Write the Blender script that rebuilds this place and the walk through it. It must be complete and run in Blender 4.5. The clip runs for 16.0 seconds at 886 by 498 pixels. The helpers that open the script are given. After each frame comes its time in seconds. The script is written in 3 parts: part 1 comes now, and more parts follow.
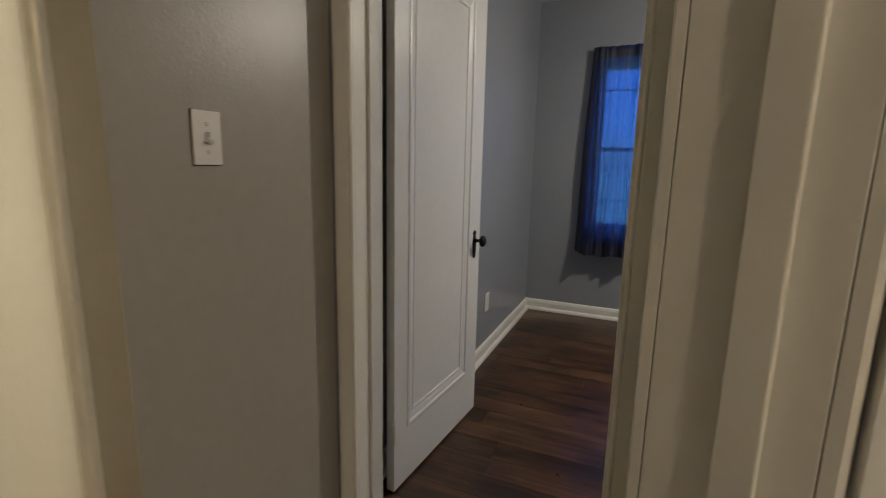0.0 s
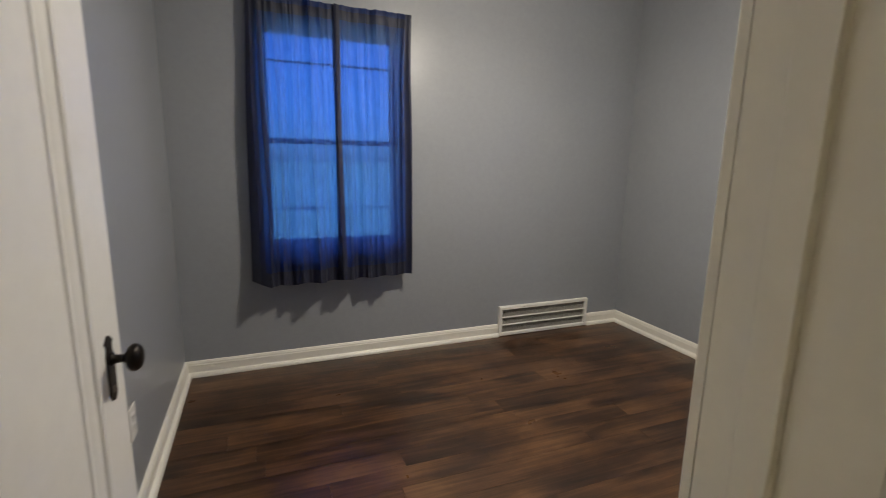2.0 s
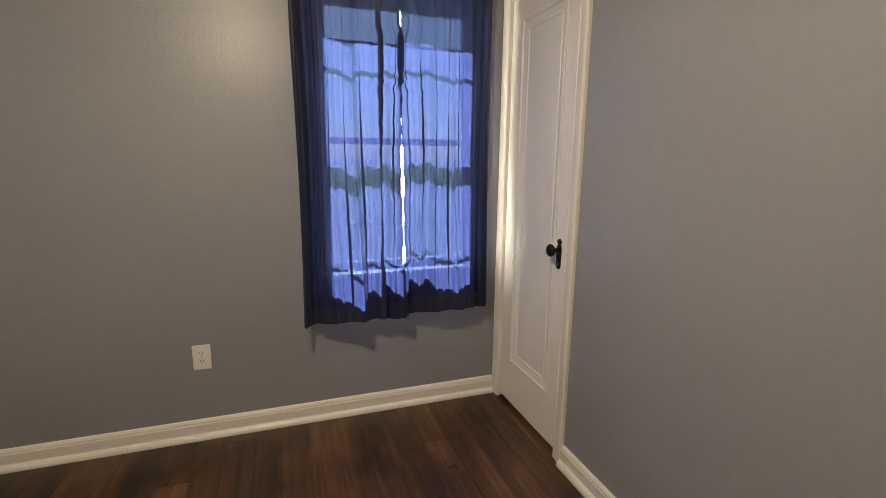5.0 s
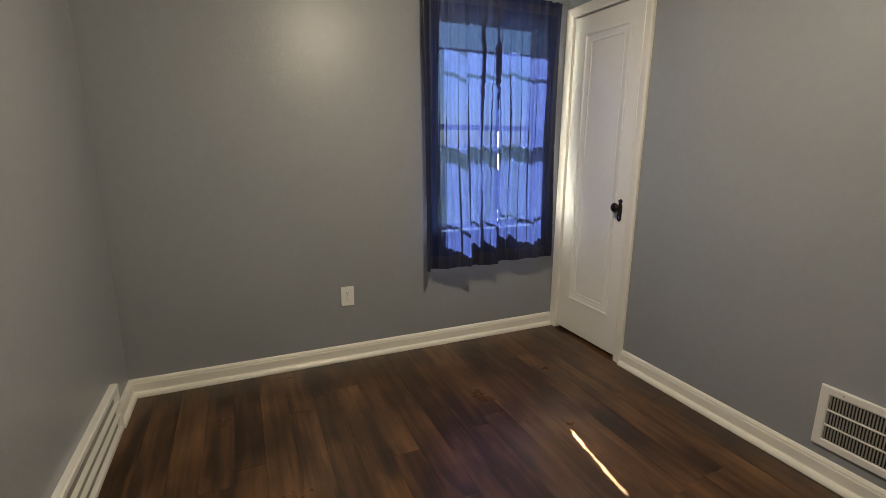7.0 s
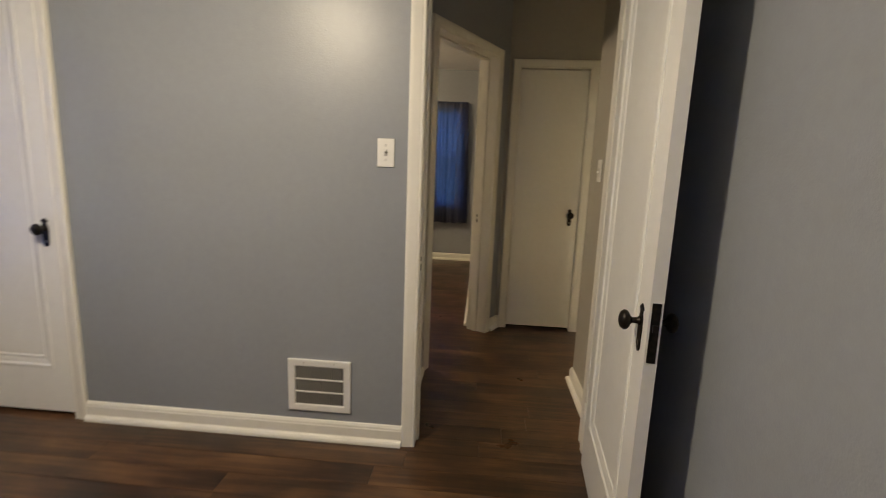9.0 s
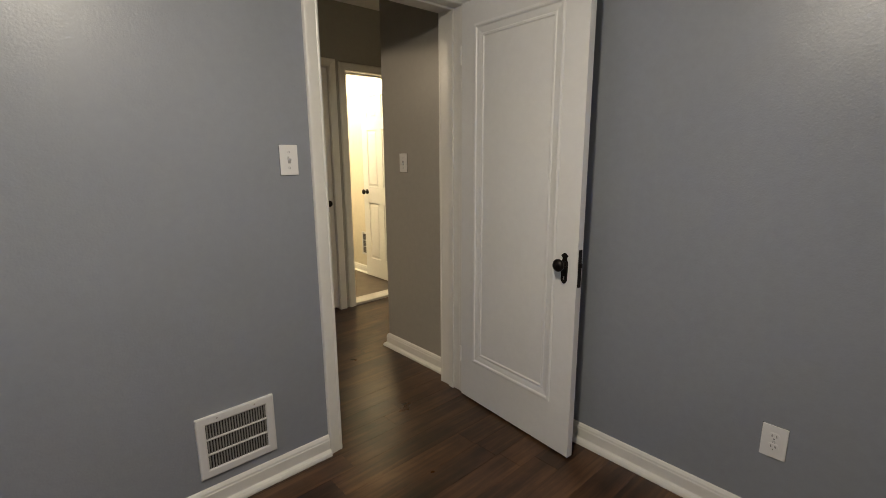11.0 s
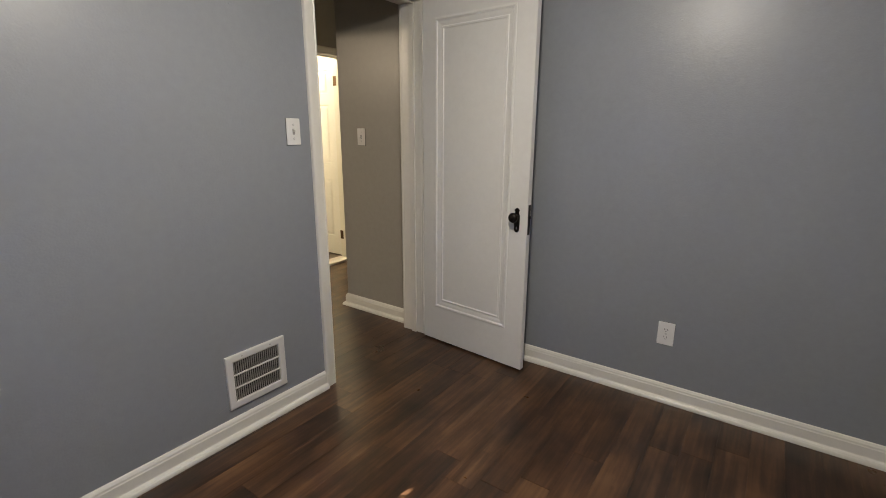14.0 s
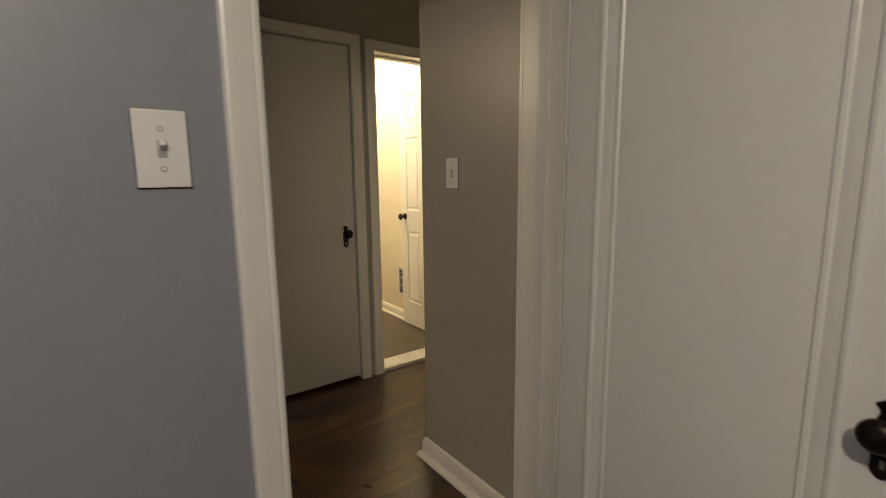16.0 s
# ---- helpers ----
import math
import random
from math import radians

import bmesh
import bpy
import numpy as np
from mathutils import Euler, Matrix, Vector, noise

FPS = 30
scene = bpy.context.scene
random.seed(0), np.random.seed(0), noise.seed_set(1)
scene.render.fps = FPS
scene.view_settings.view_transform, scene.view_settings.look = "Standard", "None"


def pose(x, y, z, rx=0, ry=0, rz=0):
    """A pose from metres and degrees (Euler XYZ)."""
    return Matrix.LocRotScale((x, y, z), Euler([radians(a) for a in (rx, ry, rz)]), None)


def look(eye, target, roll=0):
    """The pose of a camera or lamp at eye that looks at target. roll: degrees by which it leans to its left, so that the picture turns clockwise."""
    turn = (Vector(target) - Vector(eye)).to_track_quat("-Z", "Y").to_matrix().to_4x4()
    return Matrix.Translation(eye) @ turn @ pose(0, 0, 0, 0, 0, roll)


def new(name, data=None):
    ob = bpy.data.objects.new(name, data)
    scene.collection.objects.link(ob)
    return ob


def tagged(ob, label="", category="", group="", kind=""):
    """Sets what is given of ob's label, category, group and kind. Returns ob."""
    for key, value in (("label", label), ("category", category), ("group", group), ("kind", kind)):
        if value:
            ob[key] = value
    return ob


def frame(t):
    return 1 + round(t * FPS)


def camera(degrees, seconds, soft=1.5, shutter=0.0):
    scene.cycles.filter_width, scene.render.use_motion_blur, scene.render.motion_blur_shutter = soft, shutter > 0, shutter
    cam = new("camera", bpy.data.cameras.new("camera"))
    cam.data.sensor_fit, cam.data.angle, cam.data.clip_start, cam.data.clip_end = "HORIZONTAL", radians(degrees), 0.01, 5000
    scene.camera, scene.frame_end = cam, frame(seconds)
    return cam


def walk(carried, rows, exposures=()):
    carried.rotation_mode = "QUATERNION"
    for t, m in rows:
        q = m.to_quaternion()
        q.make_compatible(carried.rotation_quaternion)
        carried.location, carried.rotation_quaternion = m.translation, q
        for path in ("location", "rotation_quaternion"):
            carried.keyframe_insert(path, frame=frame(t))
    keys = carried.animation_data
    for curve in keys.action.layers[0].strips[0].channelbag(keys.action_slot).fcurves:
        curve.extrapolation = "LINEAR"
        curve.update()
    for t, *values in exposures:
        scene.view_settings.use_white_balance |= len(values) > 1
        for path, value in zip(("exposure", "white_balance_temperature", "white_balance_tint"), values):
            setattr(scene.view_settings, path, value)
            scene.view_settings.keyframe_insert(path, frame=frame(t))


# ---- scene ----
cam = camera(87.2, 16.0, soft=0.75, shutter=0.25)
PATH = [
    (0, (0.886, -1.338, 1.241), (0.112, 0.47, 0.882), 1.2),
    (0.2, (0.827, -1.253, 1.245), (0.21, 0.616, 0.888), 0.9),
    (0.5, (0.668, -1.104, 1.251), (0.353, 0.834, 0.872), 0.4),
    (1, (0.507, -0.865, 1.252), (0.523, 1.095, 0.854), 0.3),
    (1.5, (0.471, -0.567, 1.269), (0.77, 1.374, 0.893), 0.7),
    (2, (0.453, -0.309, 1.278), (1.179, 1.518, 0.909), 1.1),
    (2.5, (0.447, 0.002, 1.334), (1.568, 1.608, 0.927), 2.3),
    (3, (0.582, 0.258, 1.317), (2.041, 1.574, 0.945), 1.8),
    (3.5, (0.678, 0.492, 1.33), (2.435, 1.373, 0.96), 0.8),
    (4, (0.827, 0.7, 1.341), (2.779, 0.895, 0.951), 1.0),
    (4.5, (0.954, 0.879, 1.317), (2.856, 0.36, 0.985), 1.3),
    (7, (0.536, 2.011, 1.287), (2.325, 1.234, 0.843), 0.3),
    (7.5, (0.476, 2.124, 1.256), (2.201, 1.268, 0.717), 1.6),
    (7.7, (0.481, 2.17, 1.256), (2.051, 1.051, 0.724), -0.2),
    (8, (0.484, 2.231, 1.252), (1.729, 0.77, 0.692), 2.2),
    (8.2, (0.47, 2.228, 1.259), (1.498, 0.596, 0.732), 2.7),
    (8.5, (0.47, 2.156, 1.246), (1.182, 0.344, 0.787), 3.3),
    (9, (0.613, 1.949, 1.278), (0.766, -0.014, 0.928), 2.2),
    (9.5, (0.837, 1.772, 1.294), (0.42, -0.158, 0.978), 0.6),
    (9.7, (0.966, 1.747, 1.308), (0.332, -0.124, 1.0), -0.1),
    (11.8, (2.252, 1.828, 1.353), (0.801, 0.534, 0.882), 0.1),
    (12, (2.343, 1.861, 1.35), (0.863, 0.605, 0.87), -0.1),
    (12.5, (2.534, 1.907, 1.352), (0.997, 0.735, 0.836), -0.1),
    (13, (2.63, 2.025, 1.351), (1.073, 0.879, 0.838), 0.0),
    (13.5, (2.6, 2.023, 1.346), (1.034, 0.887, 0.839), -0.0),
    (14, (2.386, 1.801, 1.334), (0.805, 0.68, 0.839), 0.3),
    (14.5, (2.107, 1.571, 1.309), (0.537, 0.421, 0.85), 0.3),
    (15, (1.76, 1.324, 1.3), (0.25, 0.074, 0.904), 0.2),
    (15.5, (1.448, 1.043, 1.302), (0.082, -0.385, 0.989), -0.6),
    (16, (1.106, 0.837, 1.281), (-0.069, -0.751, 0.966), -0.6),
]
EXPOSURES = [
    (0.0, 4.87, 6300, 8), (0.5, 5.34, 6250, 8), (1.0, 5.52, 6300, 8), (1.5, 5.34, 6500, 8), (2.5, 5.44, 6500, 7), (3.0, 5.49, 6600, 6),
    (3.5, 5.26, 7400, 8), (4.0, 4.99, 8000, 9), (4.5, 5.04, 8100, 12), (7.0, 5.01, 7500, 5), (8.0, 5.41, 8200, 10), (9.0, 5.38, 7500, 7),
    (9.5, 5.24, 7100, 6), (12.0, 4.91, 6350, 8), (12.5, 5.11, 6250, 8), (14.0, 5.16, 6350, 8), (14.5, 5.16, 6500, 7), (15.0, 4.92, 6700, 7), (15.5, 4.58, 6900, 7), (16.0, 4.58, 6900, 7),
]
walk(cam, [(t, look(eye, goal, roll)) for t, eye, goal, roll in PATH], EXPOSURES)

# ---- plan, metres ----
W, N, H = 3.172, 2.62, 2.52          # bedroom: x 0..W, y 0..N, ceiling height
DOOR_H = 2.05
CASE = 0.063                         # width of the door casings
HALL_E, HALL_S, HALL_N = 0.948, -1.735, -0.80
D1 = (0.085, 0.862)                   # clear openings along x
D3 = (2.53, 3.105)
D4 = (-0.143, 0.362)
D5 = (-0.93, -0.30)
D6 = (-0.90, -0.19)
W1 = (0.485, 1.318)
W2 = (0.135, 0.915)
W3 = (0.90, 1.71)
SILL, HEAD = 0.73, 2.05
R2_W, R2_S, R2_E = 0.67, -4.40, 3.60
U = Vector((0.4617, 0.8870, 0))        # direction of the slanting wall
NRM = Vector((0.8870, -0.4617, 0))     # from the hall into the second bedroom
DIAG0 = Vector((0.452, HALL_S, 0))
DIAG_L = 1.06                        # length of the slanting wall
DIAG = (0.196, 0.985)                # its clear opening along U

# ---- world, sun, lamps ----
SUN_EL = radians(39.0)
SUN_TO = Vector((-0.989 * math.cos(SUN_EL), 0.147 * math.cos(SUN_EL), -math.sin(SUN_EL)))
world = bpy.data.worlds.new("world")
scene.world = world
world.use_nodes = True
wn = world.node_tree
sky = wn.nodes.new("ShaderNodeTexSky")
sky.sky_type = 'NISHITA'
sky.sun_disc = False
sky.sun_elevation = SUN_EL
sky.sun_rotation = math.atan2(0.989, -0.147)
wn.links.new(sky.outputs[0], wn.nodes["Background"].inputs[0])
wn.nodes["Background"].inputs[1].default_value = 0.05

sun = new("sun", bpy.data.lights.new("sun", "SUN"))
sun.data.energy, sun.data.angle, sun.data.color = 4.8, radians(0.5), (1.0, 0.985, 0.96)
sun.rotation_mode = "QUATERNION"
sun.rotation_quaternion = SUN_TO.to_track_quat("-Z", "Y")


def bulb(name, place, watts, colour, radius):
    lamp = new(name, bpy.data.lights.new(name, "POINT"))
    lamp.location, lamp.data.energy, lamp.data.color, lamp.data.shadow_soft_size = place, watts, colour, radius
    return lamp


LAMP = (1.62, 1.33, 2.18)
bulb("bedroom_lamp", LAMP, 0.88, (1.0, 0.89, 0.75), 0.045)
# added fill below the bulb: brightens floor and lower walls, no fitting of its own
down = new("bedroom_lamp_down_fill", bpy.data.lights.new("bedroom_lamp_down_fill", "AREA"))
down.data.shape, down.data.size, down.data.energy, down.data.color = "DISK", 0.16, 0.46, (1.0, 0.89, 0.75)
down.location = (LAMP[0], LAMP[1], LAMP[2] - 0.03)
bulb("second_bedroom_lamp", (2.6, -2.5, 2.25), 1.95, (1.0, 0.78, 0.54), 0.08)
bulb("bathroom_lamp", (-0.40, -2.75, 2.2), 2.1, (1.0, 0.84, 0.60), 0.08)


# ---- materials ----
def material(name, colour, rough=0.5, metal=0.0, coat=0.0):
    m = bpy.data.materials.new(name)
    m.use_nodes = True
    b = m.node_tree.nodes["Principled BSDF"]
    b.inputs["Base Color"].default_value = (*colour, 1)
    b.inputs["Roughness"].default_value = rough
    b.inputs["Metallic"].default_value = metal
    b.inputs["Coat Weight"].default_value = coat
    return m, m.node_tree, b


def node(tree, kind, **values):
    n = tree.nodes.new(kind)
    for key, value in values.items():
        n.inputs[key.replace("_", " ")].default_value = value
    return n


def coords(tree, scale=(1, 1, 1)):
    tc = tree.nodes.new("ShaderNodeTexCoord")
    mp = tree.nodes.new("ShaderNodeMapping")
    mp.inputs["Scale"].default_value = scale
    tree.links.new(tc.outputs["Object"], mp.inputs["Vector"])
    return mp.outputs[0]


def ramp(tree, fac, stops):
    r = tree.nodes.new("ShaderNodeValToRGB")
    for i, (p, c) in enumerate(stops):
        e = r.color_ramp.elements[i] if i < 2 else r.color_ramp.elements.new(p)
        e.position, e.color = p, (*c, 1)
    tree.links.new(fac, r.inputs[0])
    return r.outputs[0]


def paint(name, colour, rough, grain=0.25, bump=0.05, blotch=0.05):
    """Rolled or brushed paint: soft blotches, fine stipple."""
    m, t, b = material(name, colour, rough)
    v = coords(t)
    big = node(t, "ShaderNodeTexNoise", Scale=1.7, Detail=4.0)
    fine = node(t, "ShaderNodeTexNoise", Scale=130.0, Detail=4.0)
    t.links.new(v, big.inputs["Vector"]), t.links.new(v, fine.inputs["Vector"])
    lo, hi = [tuple(c * (1 - blotch) for c in colour), tuple(c * (1 + blotch) for c in colour)]
    mid = node(t, "ShaderNodeTexNoise", Scale=26.0, Detail=7.0, Roughness=0.7)
    t.links.new(v, mid.inputs["Vector"])
    both = t.nodes.new("ShaderNodeMath")
    both.operation = 'MULTIPLY_ADD'
    both.inputs[1].default_value = 0.8
    half = t.nodes.new("ShaderNodeMath")
    half.operation = 'MULTIPLY_ADD'
    half.inputs[1].default_value = 0.5
    half.inputs[2].default_value = -0.15
    t.links.new(big.outputs[0], half.inputs[0])
    t.links.new(mid.outputs[0], both.inputs[0]), t.links.new(half.outputs[0], both.inputs[2])
    t.links.new(ramp(t, both.outputs[0], [(0.3, lo), (0.7, hi)]), b.inputs["Base Color"])
    rr = node(t, "ShaderNodeMapRange", To_Min=rough - 0.05, To_Max=rough + 0.07)
    t.links.new(big.outputs[0], rr.inputs["Value"]), t.links.new(rr.outputs[0], b.inputs["Roughness"])
    add = t.nodes.new("ShaderNodeMath")
    add.operation = 'MULTIPLY_ADD'
    add.inputs[1].default_value = 1.6
    t.links.new(both.outputs[0], add.inputs[0]), t.links.new(fine.outputs[0], add.inputs[2])
    bp = node(t, "ShaderNodeBump", Strength=grain, Distance=bump * 0.02)
    t.links.new(add.outputs[0], bp.inputs["Height"]), t.links.new(bp.outputs[0], b.inputs["Normal"])
    return m


WALL = paint("grey_satin_wall_paint", (0.272, 0.288, 0.312), 0.34, 0.46, 0.06, 0.05)
HALLP = paint("warm_grey_hall_paint", (0.365, 0.345, 0.303), 0.35, 0.34, 0.06)
TRIM = paint("white_gloss_trim_paint", (0.76, 0.74, 0.675), 0.30, 0.2, 0.04, 0.03)
DOORP = paint("white_gloss_door_paint", (0.785, 0.778, 0.74), 0.32, 0.2, 0.05, 0.03)
CEIL = paint("white_ceiling_paint", (0.75, 0.74, 0.72), 0.8)
BATHP = paint("cream_bathroom_paint", (0.72, 0.66, 0.52), 0.5)
PLASTIC = material("white_plastic", (0.78, 0.77, 0.74), 0.35)[0]
GREYPL = material("grey_plastic", (0.35, 0.34, 0.33), 0.5)[0]
METAL_W = paint("white_enamelled_steel", (0.72, 0.71, 0.68), 0.38, 0.15, 0.03, 0.03)
# slat steel darkened to grey: the shade on the louvres is put into its colour
LOUVRE = paint("shaded_grey_steel", (0.30, 0.29, 0.27), 0.5, 0.15, 0.03, 0.1)
# near black, painted where shade fills ducts, pockets, slots and plate edges
VOID = material("shade_black", (0.012, 0.011, 0.01), 0.9)[0]
STEEL = material("worn_steel", (0.45, 0.42, 0.38), 0.38, 1.0)[0]


def black_iron():
    m, t, b = material("oil_rubbed_black_metal", (0.012, 0.010, 0.009), 0.32, 0.7)
    n = node(t, "ShaderNodeTexNoise", Scale=60.0, Detail=4.0)
    t.links.new(coords(t), n.inputs["Vector"])
    t.links.new(ramp(t, n.outputs[0], [(0.35, (0.008, 0.007, 0.007)), (0.75, (0.03, 0.022, 0.017))]), b.inputs["Base Color"])
    rr = node(t, "ShaderNodeMapRange", To_Min=0.22, To_Max=0.5)
    t.links.new(n.outputs[0], rr.inputs["Value"]), t.links.new(rr.outputs[0], b.inputs["Roughness"])
    return m


IRON = black_iron()


def wood_floor():
    m, t, b = material("dark_walnut_laminate", (0.05, 0.028, 0.016), 0.40)
    b.inputs["Specular IOR Level"].default_value = 0.55
    tc = t.nodes.new("ShaderNodeTexCoord")
    info = t.nodes.new("ShaderNodeObjectInfo")
    shift = t.nodes.new("ShaderNodeVectorMath")
    shift.operation = 'MULTIPLY_ADD'
    t.links.new(info.outputs["Random"], shift.inputs[0])
    shift.inputs[1].default_value = (37.0, 19.0, 7.0)
    t.links.new(tc.outputs["Object"], shift.inputs[2])

    def noise_at(scale, size, detail, rough=0.55):
        mp = t.nodes.new("ShaderNodeMapping")
        mp.inputs["Scale"].default_value = scale
        n = node(t, "ShaderNodeTexNoise", Scale=size, Detail=detail, Roughness=rough, Distortion=0.4)
        t.links.new(shift.outputs[0], mp.inputs["Vector"]), t.links.new(mp.outputs[0], n.inputs["Vector"])
        return n.outputs[0]

    broad = noise_at((2.0, 6.0, 1.0), 1.0, 5.0)
    streak = noise_at((1.9, 38.0, 1.0), 1.0, 6.0, 0.64)
    fine = noise_at((9.0, 420.0, 1.0), 1.0, 3.0)
    mix = t.nodes.new("ShaderNodeMath")
    mix.operation = 'MULTIPLY_ADD'
    mix.inputs[1].default_value = 0.54
    t.links.new(broad, mix.inputs[0])
    half = t.nodes.new("ShaderNodeMath")
    half.operation = 'MULTIPLY'
    half.inputs[1].default_value = 0.46
    t.links.new(streak, half.inputs[0]), t.links.new(half.outputs[0], mix.inputs[2])
    tone = t.nodes.new("ShaderNodeMath")
    tone.operation = 'MULTIPLY_ADD'
    tone.inputs[1].default_value = 0.03
    tone.inputs[2].default_value = -0.052
    t.links.new(info.outputs["Random"], tone.inputs[0])
    # staves printed on each board
    cells = t.nodes.new("ShaderNodeTexVoronoi")
    cells.distance = 'CHEBYCHEV'
    cells.inputs["Scale"].default_value = 1.0
    cells.inputs["Randomness"].default_value = 0.75
    stave = t.nodes.new("ShaderNodeMapping")
    stave.inputs["Scale"].default_value = (1.9, 14.0, 1.0)
    t.links.new(shift.outputs[0], stave.inputs["Vector"]), t.links.new(stave.outputs[0], cells.inputs["Vector"])
    bw = t.nodes.new("ShaderNodeSeparateColor")
    t.links.new(cells.outputs["Color"], bw.inputs[0])
    piece = t.nodes.new("ShaderNodeMath")
    piece.operation = 'MULTIPLY_ADD'
    piece.inputs[1].default_value = 0.055
    t.links.new(bw.outputs[0], piece.inputs[0]), t.links.new(tone.outputs[0], piece.inputs[2])
    plain = t.nodes.new("ShaderNodeMath")
    t.links.new(mix.outputs[0], plain.inputs[0]), t.links.new(piece.outputs[0], plain.inputs[1])
    # uneven stain and wear across the whole floor
    geo = t.nodes.new("ShaderNodeNewGeometry")
    wear = node(t, "ShaderNodeTexNoise", Scale=3.4, Detail=4.0, Roughness=0.6)
    t.links.new(geo.outputs["Position"], wear.inputs["Vector"])
    uneven = node(t, "ShaderNodeMapRange", From_Min=0.3, From_Max=0.7, To_Min=-0.065, To_Max=0.06)
    t.links.new(wear.outputs[0], uneven.inputs["Value"])
    total = t.nodes.new("ShaderNodeMath")
    t.links.new(plain.outputs[0], total.inputs[0]), t.links.new(uneven.outputs[0], total.inputs[1])
    col = ramp(t, total.outputs[0], [(0.30, (0.0095, 0.0050, 0.0028)), (0.44, (0.0420, 0.0194, 0.0086)),
                                     (0.55, (0.0920, 0.0432, 0.0184)), (0.72, (0.190, 0.098, 0.043))])
    t.links.new(col, b.inputs["Base Color"])
    rr = node(t, "ShaderNodeMapRange", From_Min=0.3, From_Max=0.7, To_Min=0.37, To_Max=0.27)
    t.links.new(wear.outputs[0], rr.inputs["Value"]), t.links.new(rr.outputs[0], b.inputs["Roughness"])
    bp = node(t, "ShaderNodeBump", Strength=0.13, Distance=0.0012)
    both = t.nodes.new("ShaderNodeMath")
    t.links.new(streak, both.inputs[0]), t.links.new(fine, both.inputs[1])
    t.links.new(both.outputs[0], bp.inputs["Height"]), t.links.new(bp.outputs[0], b.inputs["Normal"])
    return m


WOOD = wood_floor()
GAP = material("dark_floor_joint", (0.012, 0.008, 0.006), 0.8)[0]


def tile_stone(name, a, c, rough):
    m, t, b = material(name, a, rough)
    n = node(t, "ShaderNodeTexNoise", Scale=9.0, Detail=6.0)
    t.links.new(coords(t), n.inputs["Vector"])
    t.links.new(ramp(t, n.outputs[0], [(0.35, a), (0.7, c)]), b.inputs["Base Color"])
    return m


BRONZE = material("brown_bronze_metal", (0.10, 0.055, 0.025), 0.4, 0.8)[0]
TILE = tile_stone("grey_bathroom_floor", (0.085, 0.064, 0.046), (0.125, 0.098, 0.072), 0.45)
MARBLE = tile_stone("cream_marble", (0.62, 0.58, 0.50), (0.74, 0.71, 0.65), 0.25)
GROUND = tile_stone("dry_lawn", (0.10, 0.13, 0.05), (0.20, 0.19, 0.10), 0.9)


def cloth(name, dark, through_blue, clear, weight, open_weave=0.2):
    """Woven voile: a dark face, light let through by scatter and a little straight through the weave."""
    m = bpy.data.materials.new(name)
    m.use_nodes = True
    t = m.node_tree
    t.nodes.remove(t.nodes["Principled BSDF"])
    out = t.nodes["Material Output"]
    n = node(t, "ShaderNodeTexNoise", Scale=14.0, Detail=5.0)
    mp = coords(t, (6, 6, 1))
    t.links.new(mp, n.inputs["Vector"])
    weave = node(t, "ShaderNodeTexNoise", Scale=500.0, Detail=2.0)
    t.links.new(coords(t, (1, 1, 0.6)), weave.inputs["Vector"])
    bp = node(t, "ShaderNodeBump", Strength=0.25, Distance=0.001)
    t.links.new(weave.outputs[0], bp.inputs["Height"])
    face = t.nodes.new("ShaderNodeBsdfPrincipled")
    face.inputs["Base Color"].default_value = (*dark, 1)
    face.inputs["Roughness"].default_value = 0.55
    face.inputs["Sheen Weight"].default_value = 0.04
    t.links.new(bp.outputs[0], face.inputs["Normal"])
    trans = t.nodes.new("ShaderNodeBsdfTranslucent")
    lo, hi = tuple(c * 0.8 for c in through_blue), tuple(c * 1.2 for c in through_blue)
    t.links.new(ramp(t, n.outputs[0], [(0.3, lo), (0.7, hi)]), trans.inputs["Color"])
    straight = t.nodes.new("ShaderNodeBsdfRefraction")
    straight.inputs["IOR"].default_value = 1.01
    straight.inputs["Roughness"].default_value = 0.08
    straight.inputs["Color"].default_value = (*clear, 1)
    a, c = t.nodes.new("ShaderNodeMixShader"), t.nodes.new("ShaderNodeMixShader")
    a.inputs[0].default_value = open_weave
    c.inputs[0].default_value = weight
    t.links.new(trans.outputs[0], a.inputs[1]), t.links.new(straight.outputs[0], a.inputs[2])
    t.links.new(face.outputs[0], c.inputs[1]), t.links.new(a.outputs[0], c.inputs[2])
    t.links.new(c.outputs[0], out.inputs["Surface"])
    return m


CLOTH = cloth("navy_voile", (0.022, 0.028, 0.058), (0.025, 0.074, 0.33), (0.034, 0.108, 0.42), 0.48, 0.25)
# copy of the voile for the sunny window, transmission cut to offset the sun
CLOTH_SUN = cloth("navy_voile_sun_dimmed", (0.026, 0.036, 0.105), (0.0066, 0.0114, 0.045), (0.050, 0.090, 0.180), 0.49, 0.24)
HEM = cloth("navy_voile_hem", (0.018, 0.021, 0.040), (0.02, 0.04, 0.20), (0.01, 0.02, 0.08), 0.15)
HEAVY = cloth("navy_lined_cloth", (0.016, 0.023, 0.048), (0.018, 0.048, 0.19), (0.01, 0.03, 0.12), 0.24)


